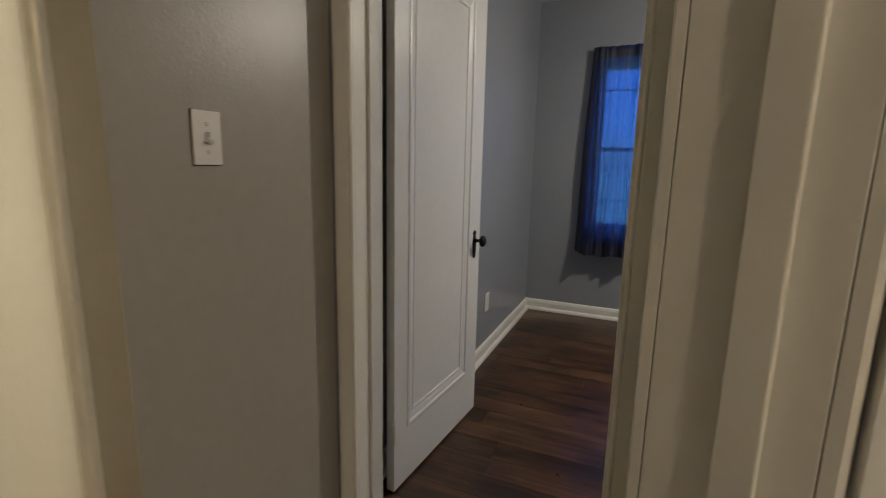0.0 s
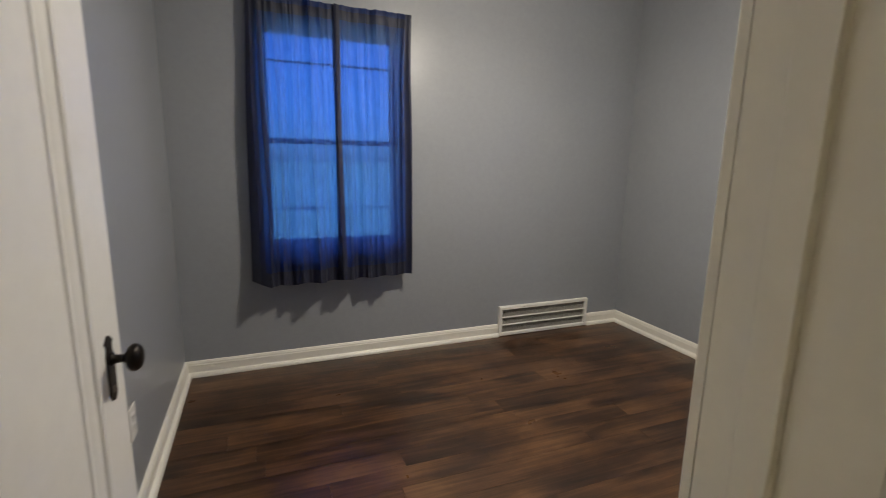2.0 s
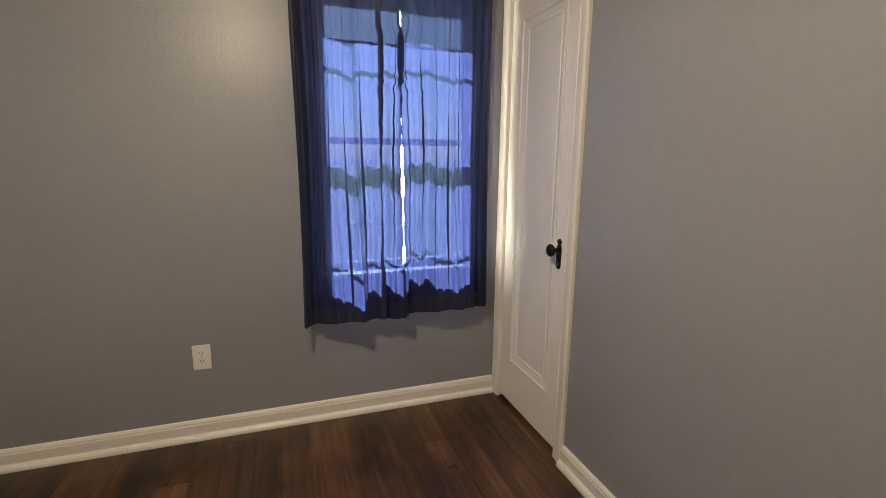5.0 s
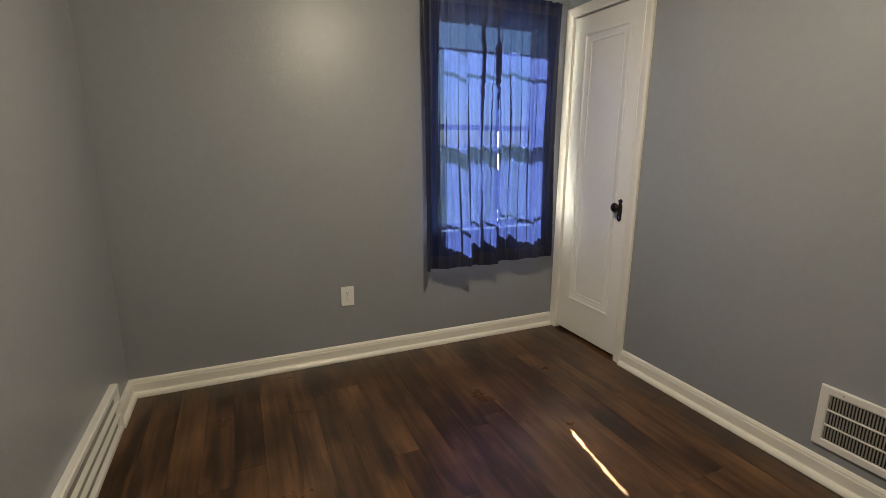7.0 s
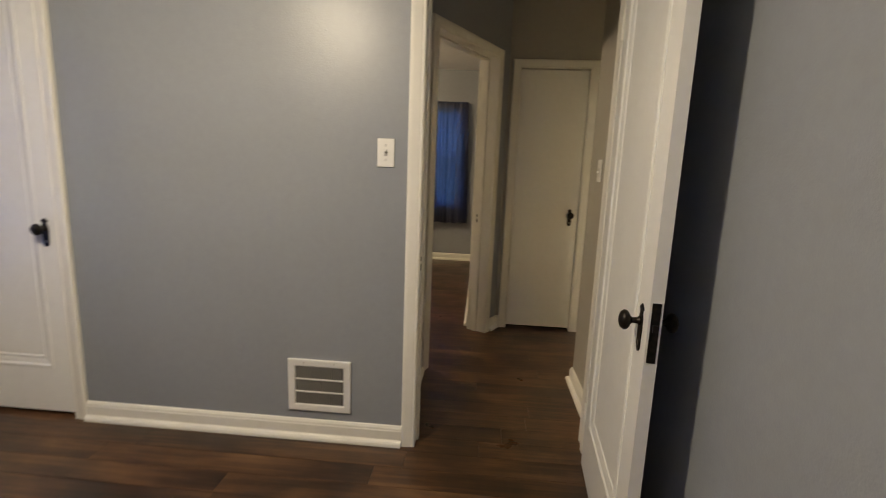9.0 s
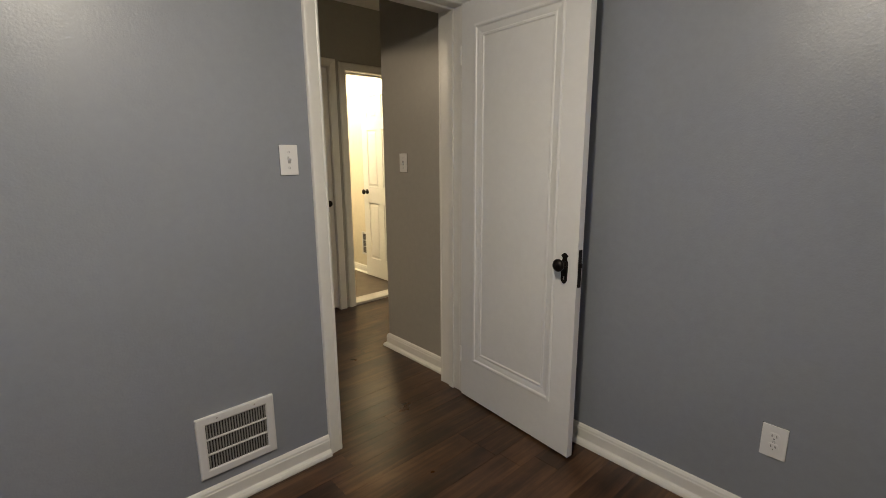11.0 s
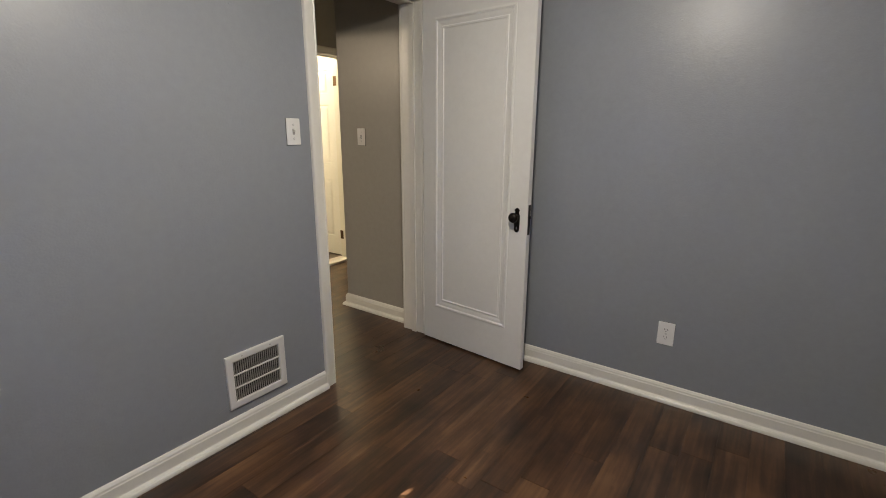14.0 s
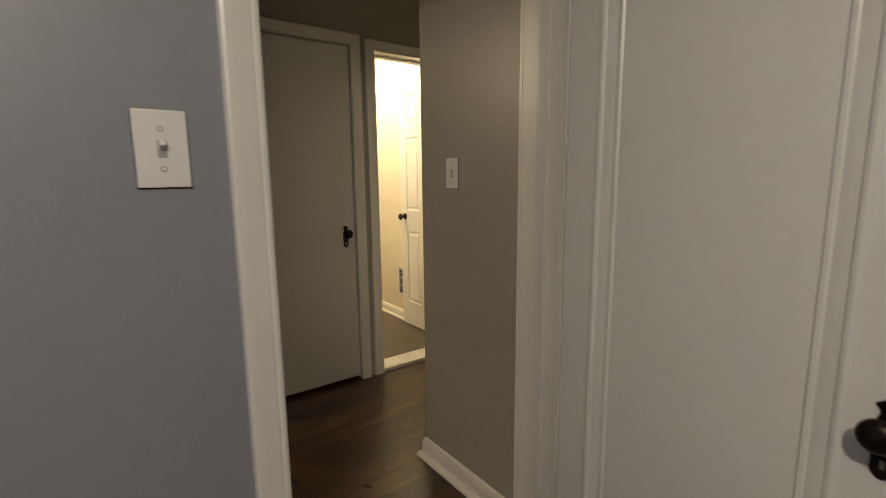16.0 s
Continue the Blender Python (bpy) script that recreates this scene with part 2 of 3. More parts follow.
def pane_glass():
    m = bpy.data.materials.new("window_glass")
    m.use_nodes = True
    t = m.node_tree
    t.nodes.remove(t.nodes["Principled BSDF"])
    f = node(t, "ShaderNodeFresnel", IOR=1.45)
    tr, gl, mx = [t.nodes.new("ShaderNode" + k) for k in ("BsdfTransparent", "BsdfGlossy", "MixShader")]
    tr.inputs["Color"].default_value = (0.93, 0.95, 0.94, 1)
    gl.inputs["Roughness"].default_value = 0.02
    t.links.new(f.outputs[0], mx.inputs[0]), t.links.new(tr.outputs[0], mx.inputs[1]), t.links.new(gl.outputs[0], mx.inputs[2])
    t.links.new(mx.outputs[0], t.nodes["Material Output"].inputs["Surface"])
    return m


GLASS = pane_glass()


# ---- mesh helpers ----
def box(bm, a, b, bevel=0.0):
    """An upright box from corner a to corner b, its edges eased by bevel."""
    made = bmesh.ops.create_cube(bm, size=1)["verts"]
    for v in made:
        v.co = Vector([a[i] + (v.co[i] + 0.5) * (b[i] - a[i]) for i in range(3)])
    if bevel:
        edges = {e for v in made for e in v.link_edges}
        bmesh.ops.bevel(bm, geom=list(edges), offset=bevel, segments=2, affect='EDGES', profile=0.6)
    return bm


def boxes(*pairs, bevel=0.0):
    bm = bmesh.new()
    for a, b in pairs:
        box(bm, a, b, bevel)
    return bm


def mesh_of(name, bm, *mats):
    bmesh.ops.recalc_face_normals(bm, faces=bm.faces)
    me = bpy.data.meshes.new(name)
    bm.to_mesh(me)
    bm.free()
    for m in mats:
        me.materials.append(m)
    return me


def thing(name, label, category, m=None, bm=None, mat=None, group="", kind=""):
    ob = new(name, mesh_of(name, bm, mat) if bm else None)
    if m is not None:
        ob.matrix_world = m
    return tagged(ob, label, category, group, kind)


def part(name, bm, mat, parent, label="", smooth=False, m=None):
    ob = new(name, mesh_of(name, bm, *(mat if isinstance(mat, (list, tuple)) else [mat])))
    ob.parent = parent
    if m is not None:
        ob.matrix_basis = m
    if smooth:
        for p in ob.data.polygons:
            p.use_smooth = True
    return tagged(ob, label) if label else ob


def structure(name, bm, mat, label, category="wall"):
    return thing(name, label, category, None, bm, mat, kind="structure")


def lathe(profile, steps=20):
    """A turned body about the y axis; profile: (distance along -y, radius)."""
    bm = bmesh.new()
    rings = []
    for d, r in profile:
        rings.append([bm.verts.new((r * math.cos(2 * math.pi * i / steps), -d, r * math.sin(2 * math.pi * i / steps))) for i in range(steps)])
    for p, q in zip(rings, rings[1:]):
        for i in range(steps):
            bm.faces.new((p[i], p[(i + 1) % steps], q[(i + 1) % steps], q[i]))
    bm.faces.new(rings[0]), bm.faces.new(rings[-1])
    return bm


def slab(outline, y0, y1):
    """An upright plate with an outline in x and z, from depth y0 to y1."""
    bm = bmesh.new()
    a = [bm.verts.new((x, y0, z)) for x, z in outline]
    b = [bm.verts.new((x, y1, z)) for x, z in outline]
    bm.faces.new(a), bm.faces.new(b)
    for i in range(len(a)):
        j = (i + 1) % len(a)
        bm.faces.new((a[i], a[j], b[j], b[i]))
    return bm


def sweep(bm, profile, length, mitre0=0.0, mitre1=0.0):
    """A moulding along +x; profile: (proud along +y, z). mitre: how far an end is cut back for each metre proud."""
    a = [bm.verts.new((d * mitre0, d, z)) for d, z in profile]
    b = [bm.verts.new((length - d * mitre1, d, z)) for d, z in profile]
    bm.faces.new(a), bm.faces.new(b)
    for i in range(len(a)):
        j = (i + 1) % len(a)
        bm.faces.new((a[i], a[j], b[j], b[i]))
    return bm


def wall_pieces(lo, hi, t0, t1, holes, axis=0):
    """Boxes of a wall that runs along an axis from lo to hi, from depth t0 to t1, with holes (from, to, sill, head)."""
    made, at = [], lo

    def put(a, b, z0, z1):
        if b - a > 1e-4 and z1 - z0 > 1e-4:
            made.append(((a, t0, z0), (b, t1, z1)) if axis == 0 else ((t0, a, z0), (t1, b, z1)))

    for a, b, z0, z1 in sorted(holes):
        put(at, a, 0, H)
        put(a, b, 0, z0)
        put(a, b, z1, H)
        at = b
    put(at, hi, 0, H)
    return boxes(*made)


# ---- structure ----
J = 0.018                                  # thickness of the door linings


def gap(d, z=DOOR_H):
    return (d[0] - J, d[1] + J, 0.0, z + J)


GREY = "plain grey satin-painted plaster wall"
TAN = "warm greige painted hall wall, satin sheen"
structure("wall_north", wall_pieces(-0.12, W + 0.2, N, N + 0.2, [(*W1, SILL, HEAD)]), WALL, GREY)
structure("wall_east", wall_pieces(-0.15, N, W, W + 0.2, [(*W2, SILL, HEAD)], 1), WALL, GREY)
# unseen partition, added to keep bathroom light from leaking round door 4
structure("unseen_wall_hall_closet", boxes(((-0.235, -2.27, 0), (-0.195, HALL_S - 0.15, H)), ((-0.195, -2.27, 0), (0.50, -2.23, H))), HALLP, TAN)
# unseen end of the closet, added to block daylight under door 3
structure("unseen_wall_closet_east", boxes(((W, -0.72, 0), (W + 0.2, -0.15, H))), WALL, GREY)
structure("wall_west", wall_pieces(-0.075, N, -0.12, 0, [], 1), WALL, GREY)
structure("wall_hall_corner", wall_pieces(HALL_N + 0.12, -0.075, -0.12, 0, [], 1), HALLP, TAN)
structure("wall_south", wall_pieces(0, W, -0.15, 0, [gap(D1), gap(D3)]), WALL, GREY)
structure("wall_hall_north", wall_pieces(-1.7, 0, HALL_N, HALL_N + 0.12, [gap(D6)]), HALLP, TAN)
structure("wall_hall_east", boxes(((HALL_E, -0.868, 0), (HALL_E + 0.1, -0.15, H))), HALLP, TAN)
structure("wall_hall_south", wall_pieces(-1.7, 0.50, HALL_S - 0.15, HALL_S, [gap(D4, 2.02), gap(D5, 2.005)]), HALLP, TAN)
structure("wall_hall_west", boxes(((-1.82, HALL_S - 0.15, 0), (-1.7, HALL_N + 0.12, H))), HALLP, TAN)
diag_m = Matrix.Translation(DIAG0 + U * DIAG_L) @ Matrix(((-U.x, NRM.x, 0, 0), (-U.y, NRM.y, 0, 0), (0, 0, 1, 0), (0, 0, 0, 1)))
D2 = (DIAG_L - DIAG[1], DIAG_L - DIAG[0])      # its opening, from the north end
diag = structure("wall_hall_slanted", wall_pieces(0.0, DIAG_L, 0, 0.138, [gap(D2)]), WALL, GREY)
diag.matrix_world = diag_m
structure("wall_second_bedroom_west", boxes(((R2_W - 0.12, R2_S, 0), (R2_W, -1.70, H))), WALL, GREY)
structure("wall_second_bedroom_south", wall_pieces(R2_W - 0.12, R2_E + 0.12, R2_S - 0.2, R2_S, [(*W3, SILL, HEAD)]), WALL, GREY)
structure("wall_second_bedroom_east", boxes(((R2_E, R2_S, 0), (R2_E + 0.12, -0.72, H))), WALL, GREY)
structure("wall_second_bedroom_north", boxes(((1.0, -0.84, 0), (R2_E, -0.72, H))), WALL, GREY)
CREAM = "cream-painted bathroom wall"
structure("wall_bathroom_west", boxes(((-1.12, -3.6, 0), (-1.005, HALL_S - 0.15, H))), BATHP, CREAM)
structure("wall_bathroom_south", boxes(((-1.12, -3.72, 0), (0.50, -3.6, H))), BATHP, CREAM)
structure("wall_bathroom_east", boxes(((0.42, -3.6, 0), (0.50, HALL_S - 0.15, H))), BATHP, CREAM)
structure("ceiling", boxes(((-1.9, R2_S - 0.2, H), (R2_E + 0.2, N + 0.2, H + 0.12))), CEIL, "plain white painted ceiling", "ceiling")
floor = structure("floor", boxes(((-1.9, R2_S - 0.2, -0.14), (R2_E + 0.2, N + 0.2, -0.0065))), GAP, "dark brown wood plank floor with worn lighter streaks", "floor")
structure("bathroom_floor", boxes(((-1.005, -3.6, -0.006), (0.42, HALL_S - 0.15, 0.012))), TILE, "grey-brown stone bathroom floor", "floor")
structure("ground", boxes(((-400, -400, -0.9), (400, 400, -0.8))), GROUND, "dry lawn around the house", "ground")
structure("door_threshold", boxes(((D5[0], HALL_S - 0.15, -0.004), (D5[1], HALL_S + 0.002, 0.022)), bevel=0.005), MARBLE, "cream marble bathroom threshold", "threshold")

# skirting
SKIRT = [(0, 0), (0.034, 0), (0.034, 0.007), (0.0315, 0.015), (0.026, 0.022), (0.016, 0.027), (0.015, 0.030), (0.015, 0.070), (0.0125, 0.074),
         (0.0115, 0.082), (0.006, 0.091), (0.0, 0.094)]


def skirting(a, b, m0=0.0, m1=0.0):
    a, b = Vector((*a, 0)), Vector((*b, 0))
    ob = structure("baseboard", sweep(bmesh.new(), SKIRT, (b - a).length, m0, m1), TRIM, "white painted baseboard with a rounded shoe moulding", "baseboard")
    ob.matrix_world = Matrix.Translation(a) @ Matrix.Rotation(math.atan2(b.y - a.y, b.x - a.x), 4, 'Z')
    return ob


P_OUT = DIAG0 + U * (DIAG[0] - CASE)
for run in (((D1[1] + CASE, 0), (D3[0] - CASE, 0)), ((W, 0.019), (W, N), 0, 1), ((W, N), (2.862, N), 1, 0), ((2.066, N), (0, N), 0, 1),
            ((0, N), (0, 0.019), 1, 0), ((0, -0.169), (0, HALL_N), 0, -1), ((0, HALL_N), (D6[1] + CASE, HALL_N), -1, 0),
            ((HALL_E, -0.790), (HALL_E, -0.169)), ((DIAG0.x, DIAG0.y), (P_OUT.x, P_OUT.y), 0.6, 0),
            ((D4[1] + CASE, HALL_S), (DIAG0.x, HALL_S), 0, 0.6), ((-1.7, HALL_S), (D5[0] - CASE, HALL_S)),
            ((R2_W, R2_S), (R2_E, R2_S), 1, 0), ((R2_W, -1.70), (R2_W, R2_S), 0, 1), ((-1.005, -1.9), (-1.005, -3.6))):
    skirting(*run)


# ---- doors ----
BOARD = [(0.0, 0.0), (0.0, 0.011), (0.004, 0.015), (0.009, 0.0155), (0.013, 0.013), (0.017, 0.0145), (0.046, 0.0185),
         (0.056, 0.0185), (0.061, 0.0165), (CASE, 0.012), (CASE, 0.0)]


def casing_side(h, flip):
    """A casing board that stands on the floor; its inner edge is at x = 0, its face towards -y."""
    bm = bmesh.new()
    s = -1 if flip else 1
    a = [bm.verts.new((s * x, -d, 0)) for x, d in BOARD]
    b = [bm.verts.new((s * x, -d, h + x)) for x, d in BOARD]
    bm.faces.new(a), bm.faces.new(b)
    for i in range(len(a)):
        j = (i + 1) % len(a)
        bm.faces.new((a[i], a[j], b[j], b[i]))
    return bm


def casing_head(w):
    bm = bmesh.new()
    a = [bm.verts.new((-x, -d, x)) for x, d in BOARD]
    b = [bm.verts.new((w + x, -d, x)) for x, d in BOARD]
    bm.faces.new(a), bm.faces.new(b)
    for i in range(len(a)):
        j = (i + 1) % len(a)
        bm.faces.new((a[i], a[j], b[j], b[i]))
    return bm


def door_frame(name, m, w, h, deep, sides="fb", stop=None):
    """Lining, stop and casings of an opening; local x along the wall, -y out of the front face, the wall deep along +y."""
    f = thing(name, "white painted wooden door frame with moulded casing", "door frame", m, kind="structure")
    part("lining", boxes(((-J, 0.001, 0), (0, deep - 0.001, h)), bevel=0.0015), TRIM, f)
    part("lining", boxes(((w, 0.001, 0), (w + J, deep - 0.001, h)), bevel=0.0015), TRIM, f)
    part("lining", boxes(((-J, 0.001, h), (w + J, deep - 0.001, h + J))), TRIM, f)
    if stop is not None:
        for a, b in (((0, stop, 0), (0.011, stop + 0.034, h - 0.011)), ((w - 0.011, stop, 0), (w, stop + 0.034, h - 0.011)),
                     ((0, stop, h - 0.011), (w, stop + 0.034, h))):
            part("door_stop", boxes((a, b), bevel=0.002), TRIM, f)
    for s in sides:
        turn = Matrix.Identity(4) if s == "f" else pose(w, deep, 0, 0, 0, 180)
        part("casing_board", casing_side(h, True), TRIM, f, m=turn)
        part("casing_board", casing_side(h, False), TRIM, f, m=turn @ Matrix.Translation((w, 0, 0)))
        part("casing_head", casing_head(w), TRIM, f, m=turn @ Matrix.Translation((0, 0, h)))
    return f


def strike(frame_ob, x, y, z, s):
    """A dark strike plate let into a lining, with its two pockets."""
    p = part("strike_plate", boxes((sorted_pair(x, x + s * 0.0015, y - 0.013, y + 0.013, z - 0.05, z + 0.05)), bevel=0.0004), TRIM, frame_ob, "painted-over strike plate")
    for za, zb in ((z - 0.036, z - 0.006), (z + 0.008, z + 0.026)):
        part("pocket", boxes(sorted_pair(x, x + s * 0.0021, y - 0.009, y + 0.008, za, zb)), VOID, p)


def sorted_pair(x0, x1, y0, y1, z0, z1):
    return (min(x0, x1), y0, z0), (max(x0, x1), y1, z1)


PLATE = [(0.0, 0.066), (0.006, 0.063), (0.010, 0.059), (0.0165, 0.055), (0.0165, 0.051), (0.011, 0.046), (0.010, 0.040), (0.0125, 0.033), (0.016, 0.026),
         (0.017, 0.012), (0.0165, -0.010), (0.015, -0.040), (0.0155, -0.050), (0.0125, -0.058), (0.006, -0.065), (0.0, -0.067)]
PLATE = PLATE + [(-x, z) for x, z in PLATE[-2:0:-1]]
KNOB = [(0.0, 0.013), (0.004, 0.013), (0.006, 0.009), (0.020, 0.0075), (0.026, 0.012), (0.030, 0.021), (0.036, 0.0265), (0.043, 0.027),
        (0.050, 0.022), (0.054, 0.013), (0.055, 0.002)]


def handle(leaf, x, z, y, back):
    """Knob on a shaped plate with a keyhole, on the front (-y) or back face."""
    m = Matrix.Translation((x, y, z)) @ (pose(0, 0, 0, 0, 0, 180) if back else Matrix.Identity(4))
    plate = part("knob_plate", slab(PLATE, 0.0, -0.0035), IRON, leaf, "black shaped metal knob plate", m=m)
    part("knob", lathe(KNOB), IRON, plate, "black turned metal knob", True, Matrix.Translation((0, -0.0035, 0.018)))
    part("keyhole", boxes(((-0.003, -0.0042, -0.050), (0.003, -0.0034, -0.036)), bevel=0.0003), STEEL, plate)


def round_knob(leaf, x, z, y):
    """A small round knob on a round rose, on the back face."""
    rose = part("rose", lathe([(0.0, 0.027), (0.004, 0.027), (0.007, 0.022)], 20), IRON, leaf, "black round knob rose", True, Matrix.Translation((x, y, z)) @ pose(0, 0, 0, 0, 0, 180))
    part("knob", lathe(KNOB), IRON, rose, "black turned metal knob", True, Matrix.Translation((0, -0.005, 0)))


def rings(bm, x0, x1, z0, z1, steps, y, out):
    """A sunk panel with stepped moulding: nested rectangles, (inset, depth) each; out: +1 for the back face."""
    loops = [[bm.verts.new((a, y + out * d, c)) for a, c in ((x0 + i, z0 + i), (x1 - i, z0 + i), (x1 - i, z1 - i), (x0 + i, z1 - i))]
             for i, d in steps]
    for p, q in zip(loops, loops[1:]):
        for k in range(4):
            bm.faces.new((p[k], p[(k + 1) % 4], q[(k + 1) % 4], q[k]))
    bm.faces.new(loops[-1])
    return bm


DEEP = [(0.0, 0), (0.0, 0.00216), (0.010, 0.00396), (0.016, 0.00216), (0.020, -0.00216), (0.034, -0.00432), (0.046, -0.0072), (0.050, -0.00504), (0.057, -0.00504),
        (0.062, -0.009)]
RAISED = [(0.0, 0.0), (0.006, -0.006), (0.018, -0.006), (0.034, -0.001)]


def door_leaf(name, label, m, w, h, holes, steps, knobs="fb", knob_z=0.86, latch=True, hinges=(), kind="structure", thick=0.033):
    """A door with sunk panels: local x from the hinge edge, front face at y = 0 towards -y, standing on z = 0."""
    d = thing(name, label, "door", m, kind=kind)
    zs = sorted({0.0, h, *[v for q in holes for v in q[2:]]})
    xs = sorted({0.0, w, *[v for q in holes for v in q[:2]]})
    bm = bmesh.new()
    if holes:
        vs = {}

        def vert(x, y, z):
            if (x, y, z) not in vs:
                vs[(x, y, z)] = bm.verts.new((x, y, z))
            return vs[(x, y, z)]

        for xa, xb in zip(xs, xs[1:]):
            for za, zb in zip(zs, zs[1:]):
                cx, cz = (xa + xb) / 2, (za + zb) / 2
                if any(q[0] < cx < q[1] and q[2] < cz < q[3] for q in holes):
                    continue
                for y in (0.0, thick):
                    bm.faces.new([vert(x, y, z) for x, z in ((xa, za), (xb, za), (xb, zb), (xa, zb))])
        for x in (0.0, w):
            for za, zb in zip(zs, zs[1:]):
                bm.faces.new([vert(x, 0.0, za), vert(x, thick, za), vert(x, thick, zb), vert(x, 0.0, zb)])
        for z in (0.0, h):
            for xa, xb in zip(xs, xs[1:]):
                bm.faces.new([vert(xa, 0.0, z), vert(xa, thick, z), vert(xb, thick, z), vert(xb, 0.0, z)])
    else:
        box(bm, (0, 0, 0), (w, thick, h), 0.002)
    part("leaf", bm, DOORP, d)
    for x0, x1, z0, z1 in holes:
        bm = bmesh.new()
        rings(bm, x0, x1, z0, z1, steps, 0.0, -1)
        rings(bm, x0, x1, z0, z1, steps, thick, 1)
        part("panel", bm, DOORP, d)
    kx = w - 0.062
    for s in knobs:
        handle(d, kx, knob_z, 0.0 if s == "f" else thick, s == "b")
    if latch:
        lp = part("latch_plate", boxes(((w - 0.001, thick / 2 - 0.011, knob_z - 0.075), (w + 0.0015, thick / 2 + 0.011, knob_z + 0.085)), bevel=0.0005), IRON, d, "black mortise latch plate")
        part("latch_bolt", boxes(((w + 0.001, thick / 2 - 0.006, knob_z + 0.010), (w + 0.010, thick / 2 + 0.006, knob_z + 0.028)), bevel=0.002), IRON, lp)
    for z in hinges:
        hg = part("hinge", boxes(((-0.0015, 0.002, z - 0.045), (0.001, thick - 0.002, z + 0.045))), STEEL if kind != "structure" else TRIM, d)
        knuckle = lathe([(0, 0.0055), (0.088, 0.0055)], 10)
        part("pin", knuckle, STEEL if kind != "structure" else TRIM, hg, m=Matrix.Translation((-0.004, -0.003, z - 0.044)) @ pose(0, 0, 0, -90))
    return d


ONE = [(0.105, 0.650, 0.222, 1.925)]
PANEL_DOOR = "white painted single-panel wooden door, standing open"
# bedroom door, open against the west wall
door_frame("door_frame_1", pose(D1[1], 0, 0, 0, 0, 180), D1[1] - D1[0], DOOR_H, 0.15, "fb", 0.045)
strike(bpy.data.objects["door_frame_1"], 0.0, 0.022, 0.862, 1)
door_leaf("door_1", PANEL_DOOR, pose(0.1140, 0.042, 0.012, 0, 0, 85.4), 0.733, 2.033, [(0.090, 0.620, 0.222, 1.925)], DEEP, hinges=(0.24, 1.80))
# closet door
door_frame("door_frame_3", pose(D3[1], 0, 0, 0, 0, 180), D3[1] - D3[0], DOOR_H, 0.15, "f")
door_leaf("door_3", "white painted single-panel closet door, shut", pose(D3[1] - 0.003, -0.005, 0.021, 0, 0, 180), 0.569, 2.024,
          [(0.095, 0.474, 0.222, 1.925)], DEEP, "f", 0.89, False, (0.24, 1.80))
# hall closet
door_frame("door_frame_4", pose(D4[1], HALL_S, 0, 0, 0, 180), D4[1] - D4[0], 2.02, 0.15, "f")
door_leaf("door_4", "plain white painted flush closet door, shut", pose(D4[1] - 0.003, HALL_S - 0.012, 0.020, 0, 0, 180), 0.499, 1.994, [], DEEP, "f", 0.90, False, (0.22, 1.78))
# bathroom
door_frame("door_frame_5", pose(D5[1], HALL_S, 0, 0, 0, 180), D5[1] - D5[0], 2.005, 0.15, "f", 0.06)
SIX = []
for za, zb in ((0.20, 0.80), (0.97, 1.55), (1.66, 1.88)):
    SIX += [(0.095, 0.275, za, zb), (0.355, 0.535, za, zb)]
d5 = door_leaf("door_5", "white six-panel bathroom door, standing open", pose(-0.972, HALL_S - 0.15, 0.026, 0, 0, -90), 0.63, 1.975, SIX, RAISED, "", 0.90, True, (0.22, 1.76), kind="")
for z in (0.23, 1.77):
    hinge = part("hinge_leaf", boxes(((-0.046, 0.046, z - 0.045), (-0.004, 0.0485, z + 0.045)), bevel=0.0006), BRONZE, d5, "brown bronze butt hinge")
    part("hinge_pin", lathe([(0, 0.0065), (0.092, 0.0065)], 12), BRONZE, hinge, "", True, Matrix.Translation((-0.003, 0.040, z - 0.046)) @ pose(0, 0, 0, -90))
round_knob(d5, 0.566, 0.918, 0.033)
# second bedroom
door_frame("door_frame_2", diag_m @ pose(D2[0], 0, 0), D2[1] - D2[0], DOOR_H, 0.138, "fb", 0.066)
hinge2 = diag_m @ Vector((D2[0], 0.142, 0))
door_leaf("door_2", PANEL_DOOR, pose(hinge2.x + 0.02, hinge2.y - 0.005, 0.012, 0, 0, 2), 0.76, 2.033, ONE, DEEP, hinges=(0.24, 1.80))
strike(bpy.data.objects["door_frame_2"], D2[1] - D2[0], 0.105, 0.90, -1)
# door off the hall's side arm
door_frame("door_frame_6", pose(D6[0], HALL_N, 0), D6[1] - D6[0], DOOR_H, 0.12, "f")
door_leaf("door_6", "plain white painted flush door, shut", pose(D6[0] + 0.003, HALL_N + 0.012, 0.012), 0.704, 2.033, [], DEEP, "", 0.89, False)

